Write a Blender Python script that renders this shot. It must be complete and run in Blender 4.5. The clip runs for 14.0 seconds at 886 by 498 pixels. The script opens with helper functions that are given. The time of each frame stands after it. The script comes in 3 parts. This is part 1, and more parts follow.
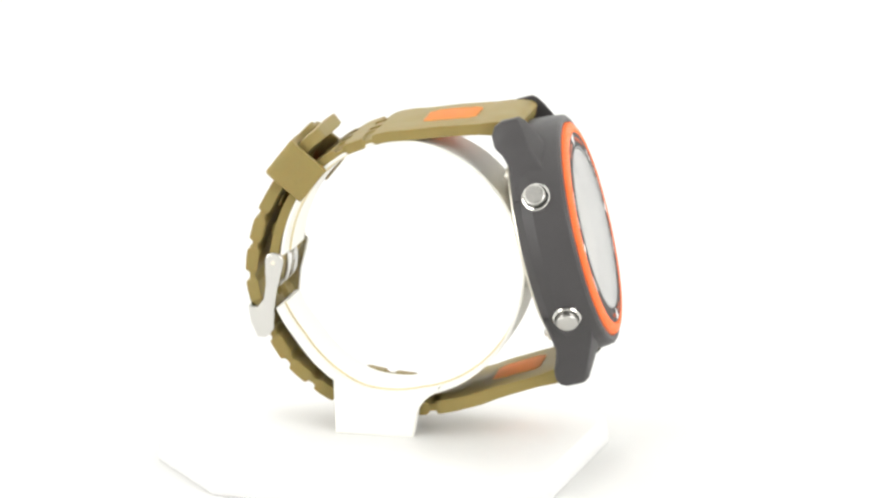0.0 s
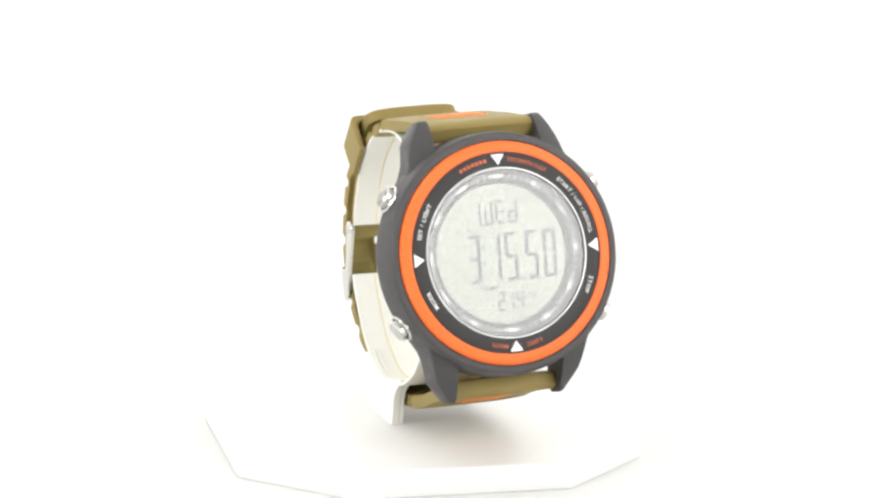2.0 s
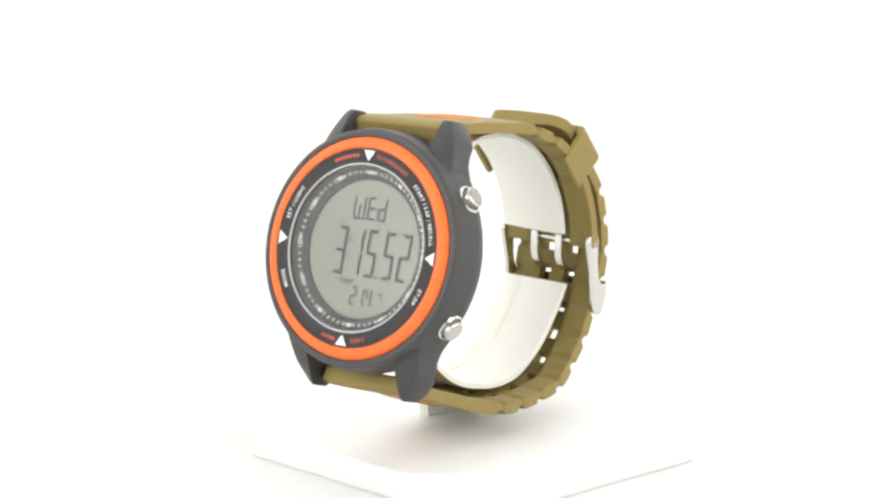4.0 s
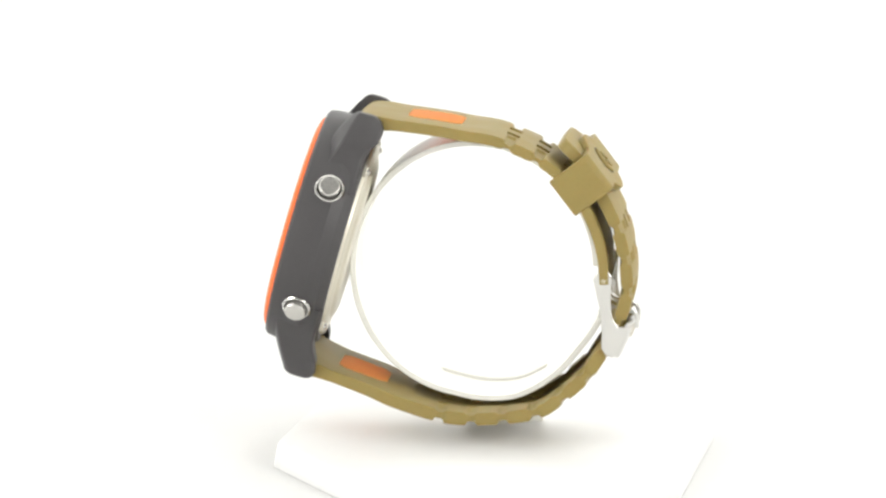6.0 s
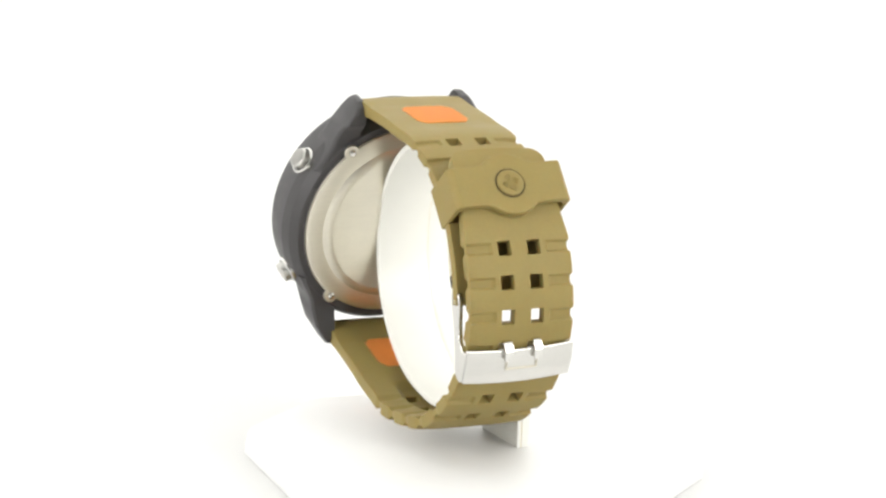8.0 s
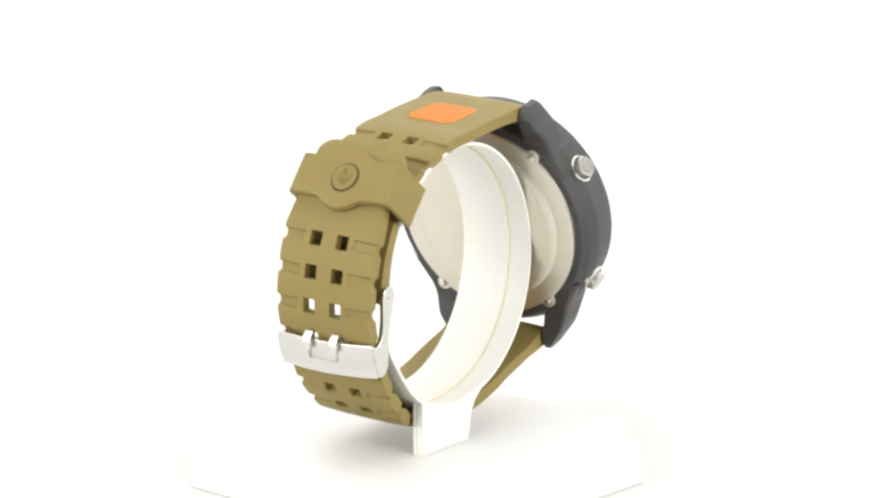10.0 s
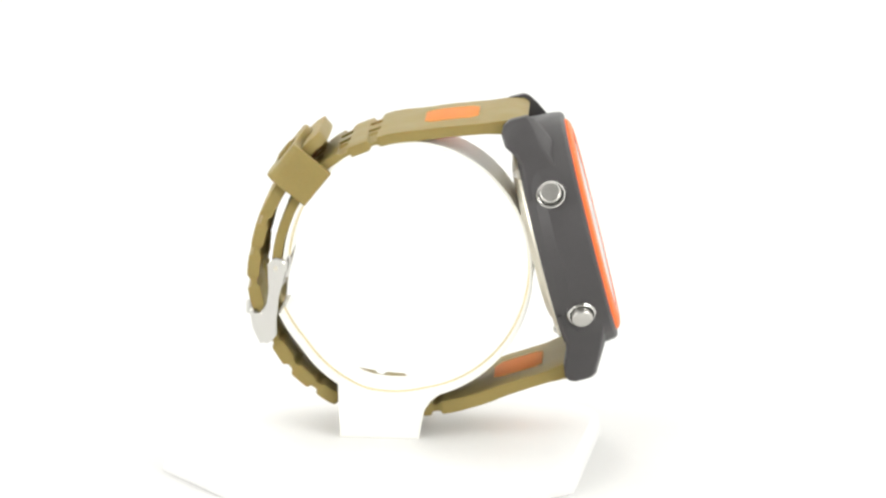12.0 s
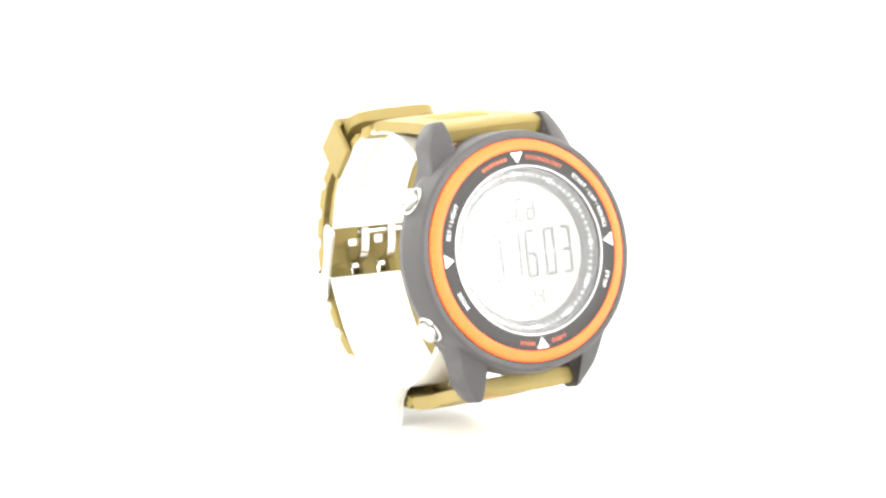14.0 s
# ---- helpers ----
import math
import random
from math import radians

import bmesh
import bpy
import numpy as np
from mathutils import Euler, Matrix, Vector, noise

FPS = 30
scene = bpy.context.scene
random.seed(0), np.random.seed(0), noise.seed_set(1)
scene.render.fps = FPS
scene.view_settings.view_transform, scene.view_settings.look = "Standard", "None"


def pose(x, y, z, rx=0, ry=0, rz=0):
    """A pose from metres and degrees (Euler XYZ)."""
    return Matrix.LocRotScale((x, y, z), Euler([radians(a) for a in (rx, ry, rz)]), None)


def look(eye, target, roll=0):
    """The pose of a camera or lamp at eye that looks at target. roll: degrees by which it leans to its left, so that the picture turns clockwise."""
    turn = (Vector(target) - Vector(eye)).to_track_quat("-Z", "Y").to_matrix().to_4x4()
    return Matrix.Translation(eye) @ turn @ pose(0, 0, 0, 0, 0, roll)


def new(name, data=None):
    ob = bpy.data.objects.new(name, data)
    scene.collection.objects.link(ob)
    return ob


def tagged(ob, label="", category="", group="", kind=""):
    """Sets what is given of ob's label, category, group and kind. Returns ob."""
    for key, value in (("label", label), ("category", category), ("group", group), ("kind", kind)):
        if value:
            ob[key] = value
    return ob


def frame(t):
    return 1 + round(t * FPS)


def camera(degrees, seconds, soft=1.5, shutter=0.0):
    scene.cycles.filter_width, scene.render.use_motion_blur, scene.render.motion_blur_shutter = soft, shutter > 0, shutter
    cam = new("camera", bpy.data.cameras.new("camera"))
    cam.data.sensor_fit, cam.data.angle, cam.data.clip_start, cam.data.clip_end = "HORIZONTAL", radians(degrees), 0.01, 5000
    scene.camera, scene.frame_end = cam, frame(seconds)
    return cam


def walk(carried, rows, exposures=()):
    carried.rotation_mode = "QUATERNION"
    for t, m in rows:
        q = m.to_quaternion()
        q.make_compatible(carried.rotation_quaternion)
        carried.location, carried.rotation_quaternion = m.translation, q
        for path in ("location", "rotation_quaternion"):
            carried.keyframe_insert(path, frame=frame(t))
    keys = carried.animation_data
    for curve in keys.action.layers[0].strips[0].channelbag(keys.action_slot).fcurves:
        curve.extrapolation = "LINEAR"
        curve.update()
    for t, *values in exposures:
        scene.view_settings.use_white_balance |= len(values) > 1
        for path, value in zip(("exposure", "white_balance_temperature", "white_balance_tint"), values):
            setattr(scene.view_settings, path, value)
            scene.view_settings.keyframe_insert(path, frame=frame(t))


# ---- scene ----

MM = 0.001
SPIN0, SPIN = 78.607, -29.273           # turntable: degrees at the start, degrees a second
# the turntable runs a touch unevenly: seconds by which it is ahead
AHEAD_T = (0, .5, 1, 1.5, 2, 2.5, 3, 3.5, 5, 6, 7, 8, 9.2, 10.4, 11, 12, 13, 14)
AHEAD = (-.018, .014, .015, .031, .032, .037, .037, .028, .0, -.026, -.04, -.034, -.004, .022, .004, .002, .008, .006)

# ---- camera: a still long lens, a little above the watch ----
cam = camera(15.574, 14.0, soft=2.6)
EYE = Vector((0.0, -0.71567, 0.19864))
CAM = Matrix.Translation(EYE) @ Euler((radians(90 - 12.369), 0, radians(0.019))).to_matrix().to_4x4() @ pose(0, 0, 0, 0, 0, 0.6)
walk(cam, [(0, CAM), (14, CAM)], [(0, 0), (13.6, 0), (13.7, 0.12), (13.8, 0.45), (13.9, 0.8), (14, 1.1)])

# ---- light: an assumed white tent that glows, two softboxes beside the camera, a strip light at the side ----
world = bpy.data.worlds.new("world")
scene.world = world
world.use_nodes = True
# even white background light, added as fill to soften the shadows
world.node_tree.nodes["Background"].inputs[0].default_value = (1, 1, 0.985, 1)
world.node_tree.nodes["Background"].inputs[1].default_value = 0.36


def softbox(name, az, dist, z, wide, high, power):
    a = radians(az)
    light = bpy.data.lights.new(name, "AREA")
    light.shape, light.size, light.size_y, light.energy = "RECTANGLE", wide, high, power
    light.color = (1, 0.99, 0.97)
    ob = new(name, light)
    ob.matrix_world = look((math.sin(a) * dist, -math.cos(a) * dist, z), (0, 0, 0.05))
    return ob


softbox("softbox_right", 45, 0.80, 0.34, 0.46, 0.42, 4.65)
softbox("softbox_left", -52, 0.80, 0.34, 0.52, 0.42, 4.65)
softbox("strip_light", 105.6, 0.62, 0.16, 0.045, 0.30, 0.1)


# ---- materials ----
def material(name, color, rough=0.5, metal=0.0, grain=0.0, scale=900.0, bump=0.0, spec=0.5, streak=None, sss=0.0):
    """A surface with grain at two scales: colour mottling, and fine relief."""
    m = bpy.data.materials.new(name)
    m.use_nodes = True
    nt = m.node_tree
    b = nt.nodes["Principled BSDF"]
    b.inputs["Roughness"].default_value, b.inputs["Metallic"].default_value = rough, metal
    b.inputs["Specular IOR Level"].default_value = spec
    co = nt.nodes.new("ShaderNodeTexCoord")
    src = co.outputs["Object"]
    if streak:
        mp = nt.nodes.new("ShaderNodeMapping")
        mp.inputs["Scale"].default_value = streak
        nt.links.new(src, mp.inputs["Vector"])
        src = mp.outputs["Vector"]
    big, small = (nt.nodes.new("ShaderNodeTexNoise") for _ in range(2))
    big.inputs["Scale"].default_value, small.inputs["Scale"].default_value = scale * 0.12, scale
    big.inputs["Detail"].default_value = small.inputs["Detail"].default_value = 4
    for n in (big, small):
        nt.links.new(src, n.inputs["Vector"])
    add = nt.nodes.new("ShaderNodeMath")
    add.operation = "ADD"
    nt.links.new(big.outputs["Fac"], add.inputs[0])
    nt.links.new(small.outputs["Fac"], add.inputs[1])
    ramp = nt.nodes.new("ShaderNodeMapRange")
    ramp.inputs["From Min"].default_value, ramp.inputs["From Max"].default_value = 0.6, 1.4
    ramp.inputs["To Min"].default_value, ramp.inputs["To Max"].default_value = 1 - grain, 1 + grain
    nt.links.new(add.outputs[0], ramp.inputs["Value"])
    mul = nt.nodes.new("ShaderNodeVectorMath")
    mul.operation = "SCALE"
    mul.inputs[0].default_value = color
    nt.links.new(ramp.outputs[0], mul.inputs["Scale"])
    nt.links.new(mul.outputs[0], b.inputs["Base Color"])
    rr = nt.nodes.new("ShaderNodeMapRange")
    rr.inputs["From Min"].default_value, rr.inputs["From Max"].default_value = 0.3, 0.7
    rr.inputs["To Min"].default_value, rr.inputs["To Max"].default_value = max(rough - 0.06, 0.02), min(rough + 0.06, 1)
    nt.links.new(big.outputs["Fac"], rr.inputs["Value"])
    nt.links.new(rr.outputs[0], b.inputs["Roughness"])
    if bump:
        bn = nt.nodes.new("ShaderNodeBump")
        bn.inputs["Strength"].default_value, bn.inputs["Distance"].default_value = bump, 0.0001
        nt.links.new(small.outputs["Fac"], bn.inputs["Height"])
        nt.links.new(bn.outputs[0], b.inputs["Normal"])
    if sss:
        b.inputs["Subsurface Weight"].default_value = sss
        b.inputs["Subsurface Radius"].default_value = (0.004, 0.0012, 0.0005)
        b.inputs["Subsurface Scale"].default_value = 1.0
    return m


def translucent(m, color, share):
    """Lets light pass diffusely through a thin rubber."""
    nt = m.node_tree
    b, out = nt.nodes["Principled BSDF"], nt.nodes["Material Output"]
    tl, mix = nt.nodes.new("ShaderNodeBsdfTranslucent"), nt.nodes.new("ShaderNodeMixShader")
    tl.inputs["Color"].default_value = (*color, 1)
    mix.inputs[0].default_value = share
    nt.links.new(b.outputs[0], mix.inputs[1])
    nt.links.new(tl.outputs[0], mix.inputs[2])
    nt.links.new(mix.outputs[0], out.inputs["Surface"])
    return m


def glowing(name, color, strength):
    """White tent cloth that gives off its own light; no lamps stand outside it."""
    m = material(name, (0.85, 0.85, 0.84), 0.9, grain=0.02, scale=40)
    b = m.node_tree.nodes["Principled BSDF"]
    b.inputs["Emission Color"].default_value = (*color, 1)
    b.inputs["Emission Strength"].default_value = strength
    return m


# side and top glow is added fill; the back shows in the crystal
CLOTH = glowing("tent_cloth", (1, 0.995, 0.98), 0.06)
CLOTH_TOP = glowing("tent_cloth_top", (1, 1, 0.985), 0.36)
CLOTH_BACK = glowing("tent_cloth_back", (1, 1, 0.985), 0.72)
PAPER = material("white_paper", (0.685, 0.685, 0.675), 0.75, grain=0.015, scale=60, bump=0.05)
DARK_ROOM = material("dark_room_wall", (0.38, 0.38, 0.37), 0.8, grain=0.1, scale=6)
BOARD = material("white_board", (0.74, 0.74, 0.73), 0.45, grain=0.012, scale=300, bump=0.05)
ACRYLIC = material("white_acrylic", (0.79, 0.785, 0.735), 0.35, grain=0.015, scale=300)
SEAM = material("yellowed_seam", (0.72, 0.62, 0.36), 0.5, grain=0.1, scale=500)
OLIVE = material("olive_rubber", (0.248, 0.190, 0.063), 0.56, grain=0.05, scale=1500, bump=0.15, spec=0.22, sss=0.12)
BLACK = material("charcoal_resin", (0.051, 0.048, 0.049), 0.50, grain=0.08, scale=2500, bump=0.2, spec=0.4)
ORANGE = material("orange_resin", (0.86, 0.155, 0.022), 0.42, grain=0.04, scale=1500, bump=0.1)
PATCH = translucent(material("orange_rubber", (1.0, 0.40, 0.11), 0.6, grain=0.05, scale=1500, bump=0.15, spec=0.2), (1.0, 0.5, 0.2), 0.48)
DIAL = material("black_dial", (0.042, 0.040, 0.040), 0.55, grain=0.06, scale=2500, spec=0.2)
STEEL = material("polished_steel", (0.66, 0.65, 0.62), 0.18, 1.0, grain=0.03, scale=1200)
BRUSHED = material("brushed_steel", (0.68, 0.645, 0.55), 0.42, 1.0, grain=0.06, scale=900, streak=(1, 12, 12))
CAP = material("satin_cap_steel", (0.56, 0.55, 0.52), 0.36, 1.0, grain=0.04, scale=1500)
# cap steel darkened to paint the shade between the waffle studs
WAFFLE_SHADE = material("waffle_shade_steel", (0.27, 0.265, 0.25), 0.5, 1.0, grain=0.05, scale=1500)
SILVER = material("silver_ring", (0.36, 0.36, 0.36), 0.45, 1.0, grain=0.03)
LCD = material("lcd_reflector", (0.245, 0.258, 0.215), 0.57, 0.8, grain=0.02, scale=800)
SEGMENT = material("lcd_segment", (0.012, 0.012, 0.022), 0.45, grain=0.05, scale=900)
SEGMENT_FAINT = material("lcd_small_mark", (0.045, 0.05, 0.045), 0.45, grain=0.05, scale=900)
WHITE_INK = material("white_ink", (0.82, 0.82, 0.82), 0.5, grain=0.02)
ORANGE_INK = material("orange_ink", (0.56, 0.10, 0.03), 0.5, grain=0.03)
# olive darkened to paint the shade of a groove
GROOVE_SHADE = material("olive_groove_shade", (0.055, 0.038, 0.012), 0.85, grain=0.05, scale=1500)
# near-black for painted shade and contrast: under the board, round the buttons
SHADE_FILL = material("shade_fill", (0.03, 0.028, 0.022), 0.8, grain=0.1)


def crystal_material():
    m = bpy.data.materials.new("watch_crystal")
    m.use_nodes = True
    nt = m.node_tree
    nt.nodes.clear()
    out, mix, tr, gl, lw, power, gloss = (nt.nodes.new("ShaderNode" + k) for k in ("OutputMaterial", "MixShader", "BsdfTransparent", "BsdfGlossy", "LayerWeight", "Math", "Math"))
    gl.inputs["Roughness"].default_value = 0.2
    gl.distribution = "MULTI_GGX"
    lw.inputs["Blend"].default_value = 0.5
    power.operation, gloss.operation = "POWER", "MULTIPLY_ADD"
    gloss.use_clamp = True
    power.inputs[1].default_value = 4.0
    gloss.inputs[1].default_value, gloss.inputs[2].default_value = 1.3, 0.048
    nt.links.new(lw.outputs["Facing"], power.inputs[0])
    nt.links.new(power.outputs[0], gloss.inputs[0])
    nt.links.new(gloss.outputs[0], mix.inputs[0])
    nt.links.new(tr.outputs[0], mix.inputs[1])
    nt.links.new(gl.outputs[0], mix.inputs[2])
    nt.links.new(mix.outputs[0], out.inputs["Surface"])
    return m


CRYSTAL = crystal_material()


def polariser_material():
    """The display's top film: clear from the front, a pale sheen at a low angle."""
    m = bpy.data.materials.new("polariser_film")
    m.use_nodes = True
    nt = m.node_tree
    nt.nodes.clear()
    out, mix, tr, gl, lw, sheen = (nt.nodes.new("ShaderNode" + k) for k in ("OutputMaterial", "MixShader", "BsdfTransparent", "BsdfGlossy", "LayerWeight", "MapRange"))
    gl.inputs["Roughness"].default_value = 0.45
    gl.inputs["Color"].default_value = (0.60, 0.605, 0.525, 1)
    lw.inputs["Blend"].default_value = 0.5
    sheen.interpolation_type = "SMOOTHSTEP"
    sheen.inputs["From Min"].default_value, sheen.inputs["From Max"].default_value = 0.495, 0.565
    sheen.inputs["To Min"].default_value, sheen.inputs["To Max"].default_value = 0.0, 0.95
    nt.links.new(lw.outputs["Facing"], sheen.inputs["Value"])
    nt.links.new(sheen.outputs[0], mix.inputs[0])
    nt.links.new(tr.outputs[0], mix.inputs[1])
    nt.links.new(gl.outputs[0], mix.inputs[2])
    nt.links.new(mix.outputs[0], out.inputs["Surface"])
    return m


POLARISER = polariser_material()


# ---- mesh helpers, in millimetres ----
def part(name, bm, mat, parent=None, label="", bevel=0.0, smooth=35, segments=2):
    bmesh.ops.recalc_face_normals(bm, faces=bm.faces)
    bmesh.ops.scale(bm, vec=(MM, MM, MM), verts=bm.verts)
    for f in bm.faces:
        f.smooth = True
    for e in bm.edges:
        e.smooth = len(e.link_faces) == 2 and e.calc_face_angle(0) < radians(smooth)
    me = bpy.data.meshes.new(name)
    bm.to_mesh(me)
    bm.free()
    me.materials.append(mat)
    ob = new(name, me)
    if parent:
        ob.parent = parent
    if label:
        ob["label"] = label
    if bevel:
        mod = ob.modifiers.new("bevel", "BEVEL")
        mod.width, mod.segments, mod.limit_method, mod.angle_limit = bevel * MM, segments, "ANGLE", radians(35)
        mod.harden_normals = True
    return ob


def lathe(bm, profile, m, n=96, knurl=None, closed=True, sink=None):
    """Turn a profile of (radius, height) round the axis of m. knurl, sink: per profile point, how far every third vertex moves in and down."""
    rings = []
    for k, (r, h) in enumerate(profile):
        if r < 1e-6:
            rings.append([bm.verts.new(m @ Vector((0, 0, h)))])
            continue
        ring = []
        for i in range(n):
            a = 2 * math.pi * i / n
            rr = r - (knurl[k] if knurl and i % 3 == 2 else 0)
            hh = h - (sink[k] if sink and i % 3 == 2 else 0)
            ring.append(bm.verts.new(m @ Vector((rr * math.cos(a), rr * math.sin(a), hh))))
        rings.append(ring)
    pairs = list(zip(rings, rings[1:])) + ([(rings[-1], rings[0])] if closed else [])
    for a, b in pairs:
        for i in range(n):
            j = (i + 1) % n
            f = [a[i % len(a)], a[j % len(a)], b[j % len(b)], b[i % len(b)]]
            f = list(dict.fromkeys(f))
            if len(f) > 2:
                bm.faces.new(f)


def prism(bm, outline, thick, m):
    """A flat outline (x, y) in the space m, thick along its z."""
    lo = [bm.verts.new(m @ Vector((x, y, 0))) for x, y in outline]
    hi = [bm.verts.new(m @ Vector((x, y, thick))) for x, y in outline]
    bm.faces.new(lo), bm.faces.new(hi)
    k = len(lo)
    for i in range(k):
        bm.faces.new((lo[i], lo[(i + 1) % k], hi[(i + 1) % k], hi[i]))


def loft(bm, sections):
    """Join cross sections of equal count into a closed solid."""
    vs = [[bm.verts.new(p) for p in s] for s in sections]
    for a, b in zip(vs, vs[1:]):
        for i in range(len(a)):
            j = (i + 1) % len(a)
            bm.faces.new((a[i], a[j], b[j], b[i]))
    bm.faces.new(vs[0]), bm.faces.new(vs[-1])


def disc_outline(r, n=32):
    return [(r * math.cos(2 * math.pi * i / n), r * math.sin(2 * math.pi * i / n)) for i in range(n)]


def rounded(w, h, r, n=5):
    pts = []
    for cx, cy, a0 in ((w / 2 - r, h / 2 - r, 0), (-w / 2 + r, h / 2 - r, 90), (-w / 2 + r, -h / 2 + r, 180), (w / 2 - r, -h / 2 + r, 270)):
        for i in range(n + 1):
            a = radians(a0 + 90 * i / n)
            pts.append((cx + r * math.cos(a), cy + r * math.sin(a)))
    return pts


def curve_through(pts, step=0.4):
    """An even, smooth line through points (y, z): Catmull-Rom, then resampled."""
    p = [Vector(q) for q in pts]
    p = [2 * p[0] - p[1]] + p + [2 * p[-1] - p[-2]]
    fine = []
    for i in range(1, len(p) - 2):
        for k in range(40):
            t = k / 40
            fine.append(0.5 * (2 * p[i] + (p[i + 1] - p[i - 1]) * t + (2 * p[i - 1] - 5 * p[i] + 4 * p[i + 1] - p[i + 2]) * t * t + (3 * p[i] - p[i - 1] - 3 * p[i + 1] + p[i + 2]) * t ** 3))
    fine.append(p[-2])
    lens = [0.0]
    for a, b in zip(fine, fine[1:]):
        lens.append(lens[-1] + (b - a).length)

    def at(s):
        s = min(max(s, 0), lens[-1])
        k = max(1, int(np.searchsorted(lens, s)))
        k = min(k, len(fine) - 1)
        u = (s - lens[k - 1]) / max(lens[k] - lens[k - 1], 1e-9)
        q = fine[k - 1].lerp(fine[k], u)
        d = (fine[min(k + 1, len(fine) - 1)] - fine[max(k - 2, 0)]).normalized()
        return q, d
    return at, lens[-1]


# ---- setting: floor sheet, tent ----
def slab(name, mat, lo, hi, label):
    bm = bmesh.new()
    bmesh.ops.create_cube(bm, size=1, matrix=Matrix.Translation([(a + b) / 2 for a, b in zip(lo, hi)]) @ Matrix.Diagonal([b - a for a, b in zip(lo, hi)] + [1]))
    return tagged(part(name, bm, mat), label, "wall", kind="structure")


def sweep():
    """Seamless white paper: flat under the watch, curving up at the back."""
    bm = bmesh.new()
    prof = [(-1300, -6), (300, -6)] + [(300 + 250 * math.sin(radians(a)), -6 + 250 - 250 * math.cos(radians(a))) for a in range(6, 43, 6)]
    rows = [[bm.verts.new((x, y, z)) for x in (-800, 800)] for y, z in prof]
    for a, b in zip(rows, rows[1:]):
        bm.faces.new((a[0], a[1], b[1], b[0]))
    ob = part("ground", bm, PAPER, smooth=60)
    return tagged(ob, "seamless white paper sweep under the display board", "backdrop", kind="structure")


sweep()
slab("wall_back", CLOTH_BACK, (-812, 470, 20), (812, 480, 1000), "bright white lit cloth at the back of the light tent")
slab("wall_left", CLOTH, (-812, -700, -6), (-802, 469, 1000), "unseen white cloth tent side, glowing faintly as added fill")
slab("wall_right", CLOTH, (802, -700, -6), (812, 469, 1000), "unseen white cloth tent side, glowing faintly as added fill")
slab("ceiling", CLOTH_TOP, (-812, -700, 1002), (812, 480, 1012), "unseen white cloth tent top, glowing as added fill")
slab("wall_front", DARK_ROOM, (-1600, -1560, -6), (1600, -1500, 1600), "dim room wall behind the camera")

# ---- the display board on the turntable ----
def display_board():
    root = new("display_board")
    tagged(root, "white eight-sided display board under the watch stand", "display board")
    cx, cy, inr, half, turn = -1.3, 12.7, 46.5, 24.6, radians(-6.5)

    def octagon(inset, z, r):
        """The eight-sided outline, pulled in by inset, its corners rounded by r."""
        i, h = inr - inset, half - inset * 0.41
        c = [Vector(p) for p in ((-h, -i), (h, -i), (i, -h), (i, h), (h, i), (-h, i), (-i, h), (-i, -h))]
        out = []
        for k in range(8):
            p, a, b = c[k], (c[k - 1] - c[k]).normalized() * r, (c[(k + 1) % 8] - c[k]).normalized() * r
            for t in (0, 0.25, 0.5, 0.75, 1):
                q = p + a * (1 - t) ** 2 + b * t ** 2
                out.append(Vector((cx + q.x * math.cos(turn) - q.y * math.sin(turn), cy + q.x * math.sin(turn) + q.y * math.cos(turn), z)))
        return out
    bm = bmesh.new()
    loft(bm, [octagon(0.1, -5.88, 1.2), octagon(0, -5.6, 1.2), octagon(0.5, -1.4, 2.2), octagon(0.75, -0.6, 2.8), octagon(1.1, -0.14, 3.2), octagon(1.5, 0, 3.6)])
    part("board", bm, BOARD, root, smooth=50)
    # black sheet in place of the contact shadow at the board's foot
    bm = bmesh.new()
    loft(bm, [octagon(0.35, -5.99, 1.2), octagon(0.35, -5.85, 1.2)])
    part("contact_shade", bm, SHADE_FILL, root, "thin black sheet painting the board's contact shadow")
    return root


# ---- the stand: an open cuff of white acrylic on a flat stem ----
RING_C, RING_A, RING_B = (7.6, 38.8), 28.0, 29.5


def ring_point(a, shrink=0.0):
    """The cuff's line at the angle a; its lower free end is sprung outward."""
    d = math.degrees(a) % 360
    out = float(np.interp(d, (0, 262, 290, 325, 342, 345, 360), (0, 0, 1.8, 1.6, 2.8, 0, 0))) - shrink
    return RING_C[0] + (RING_A + out) * math.cos(a), RING_C[1] + (RING_B + out) * math.sin(a)


def cuff(bm, x0, x1, outer, inner, a0, a1, n=110):
    secs = []
    for i in range(n + 1):
        a = a0 + (a1 - a0) * i / n
        oy, oz = ring_point(a, outer)
        iy, iz = ring_point(a, inner)
        secs.append([(x0, oy, oz), (x1, oy, oz), (x1, iy, iz), (x0, iy, iz)])
    loft(bm, secs)


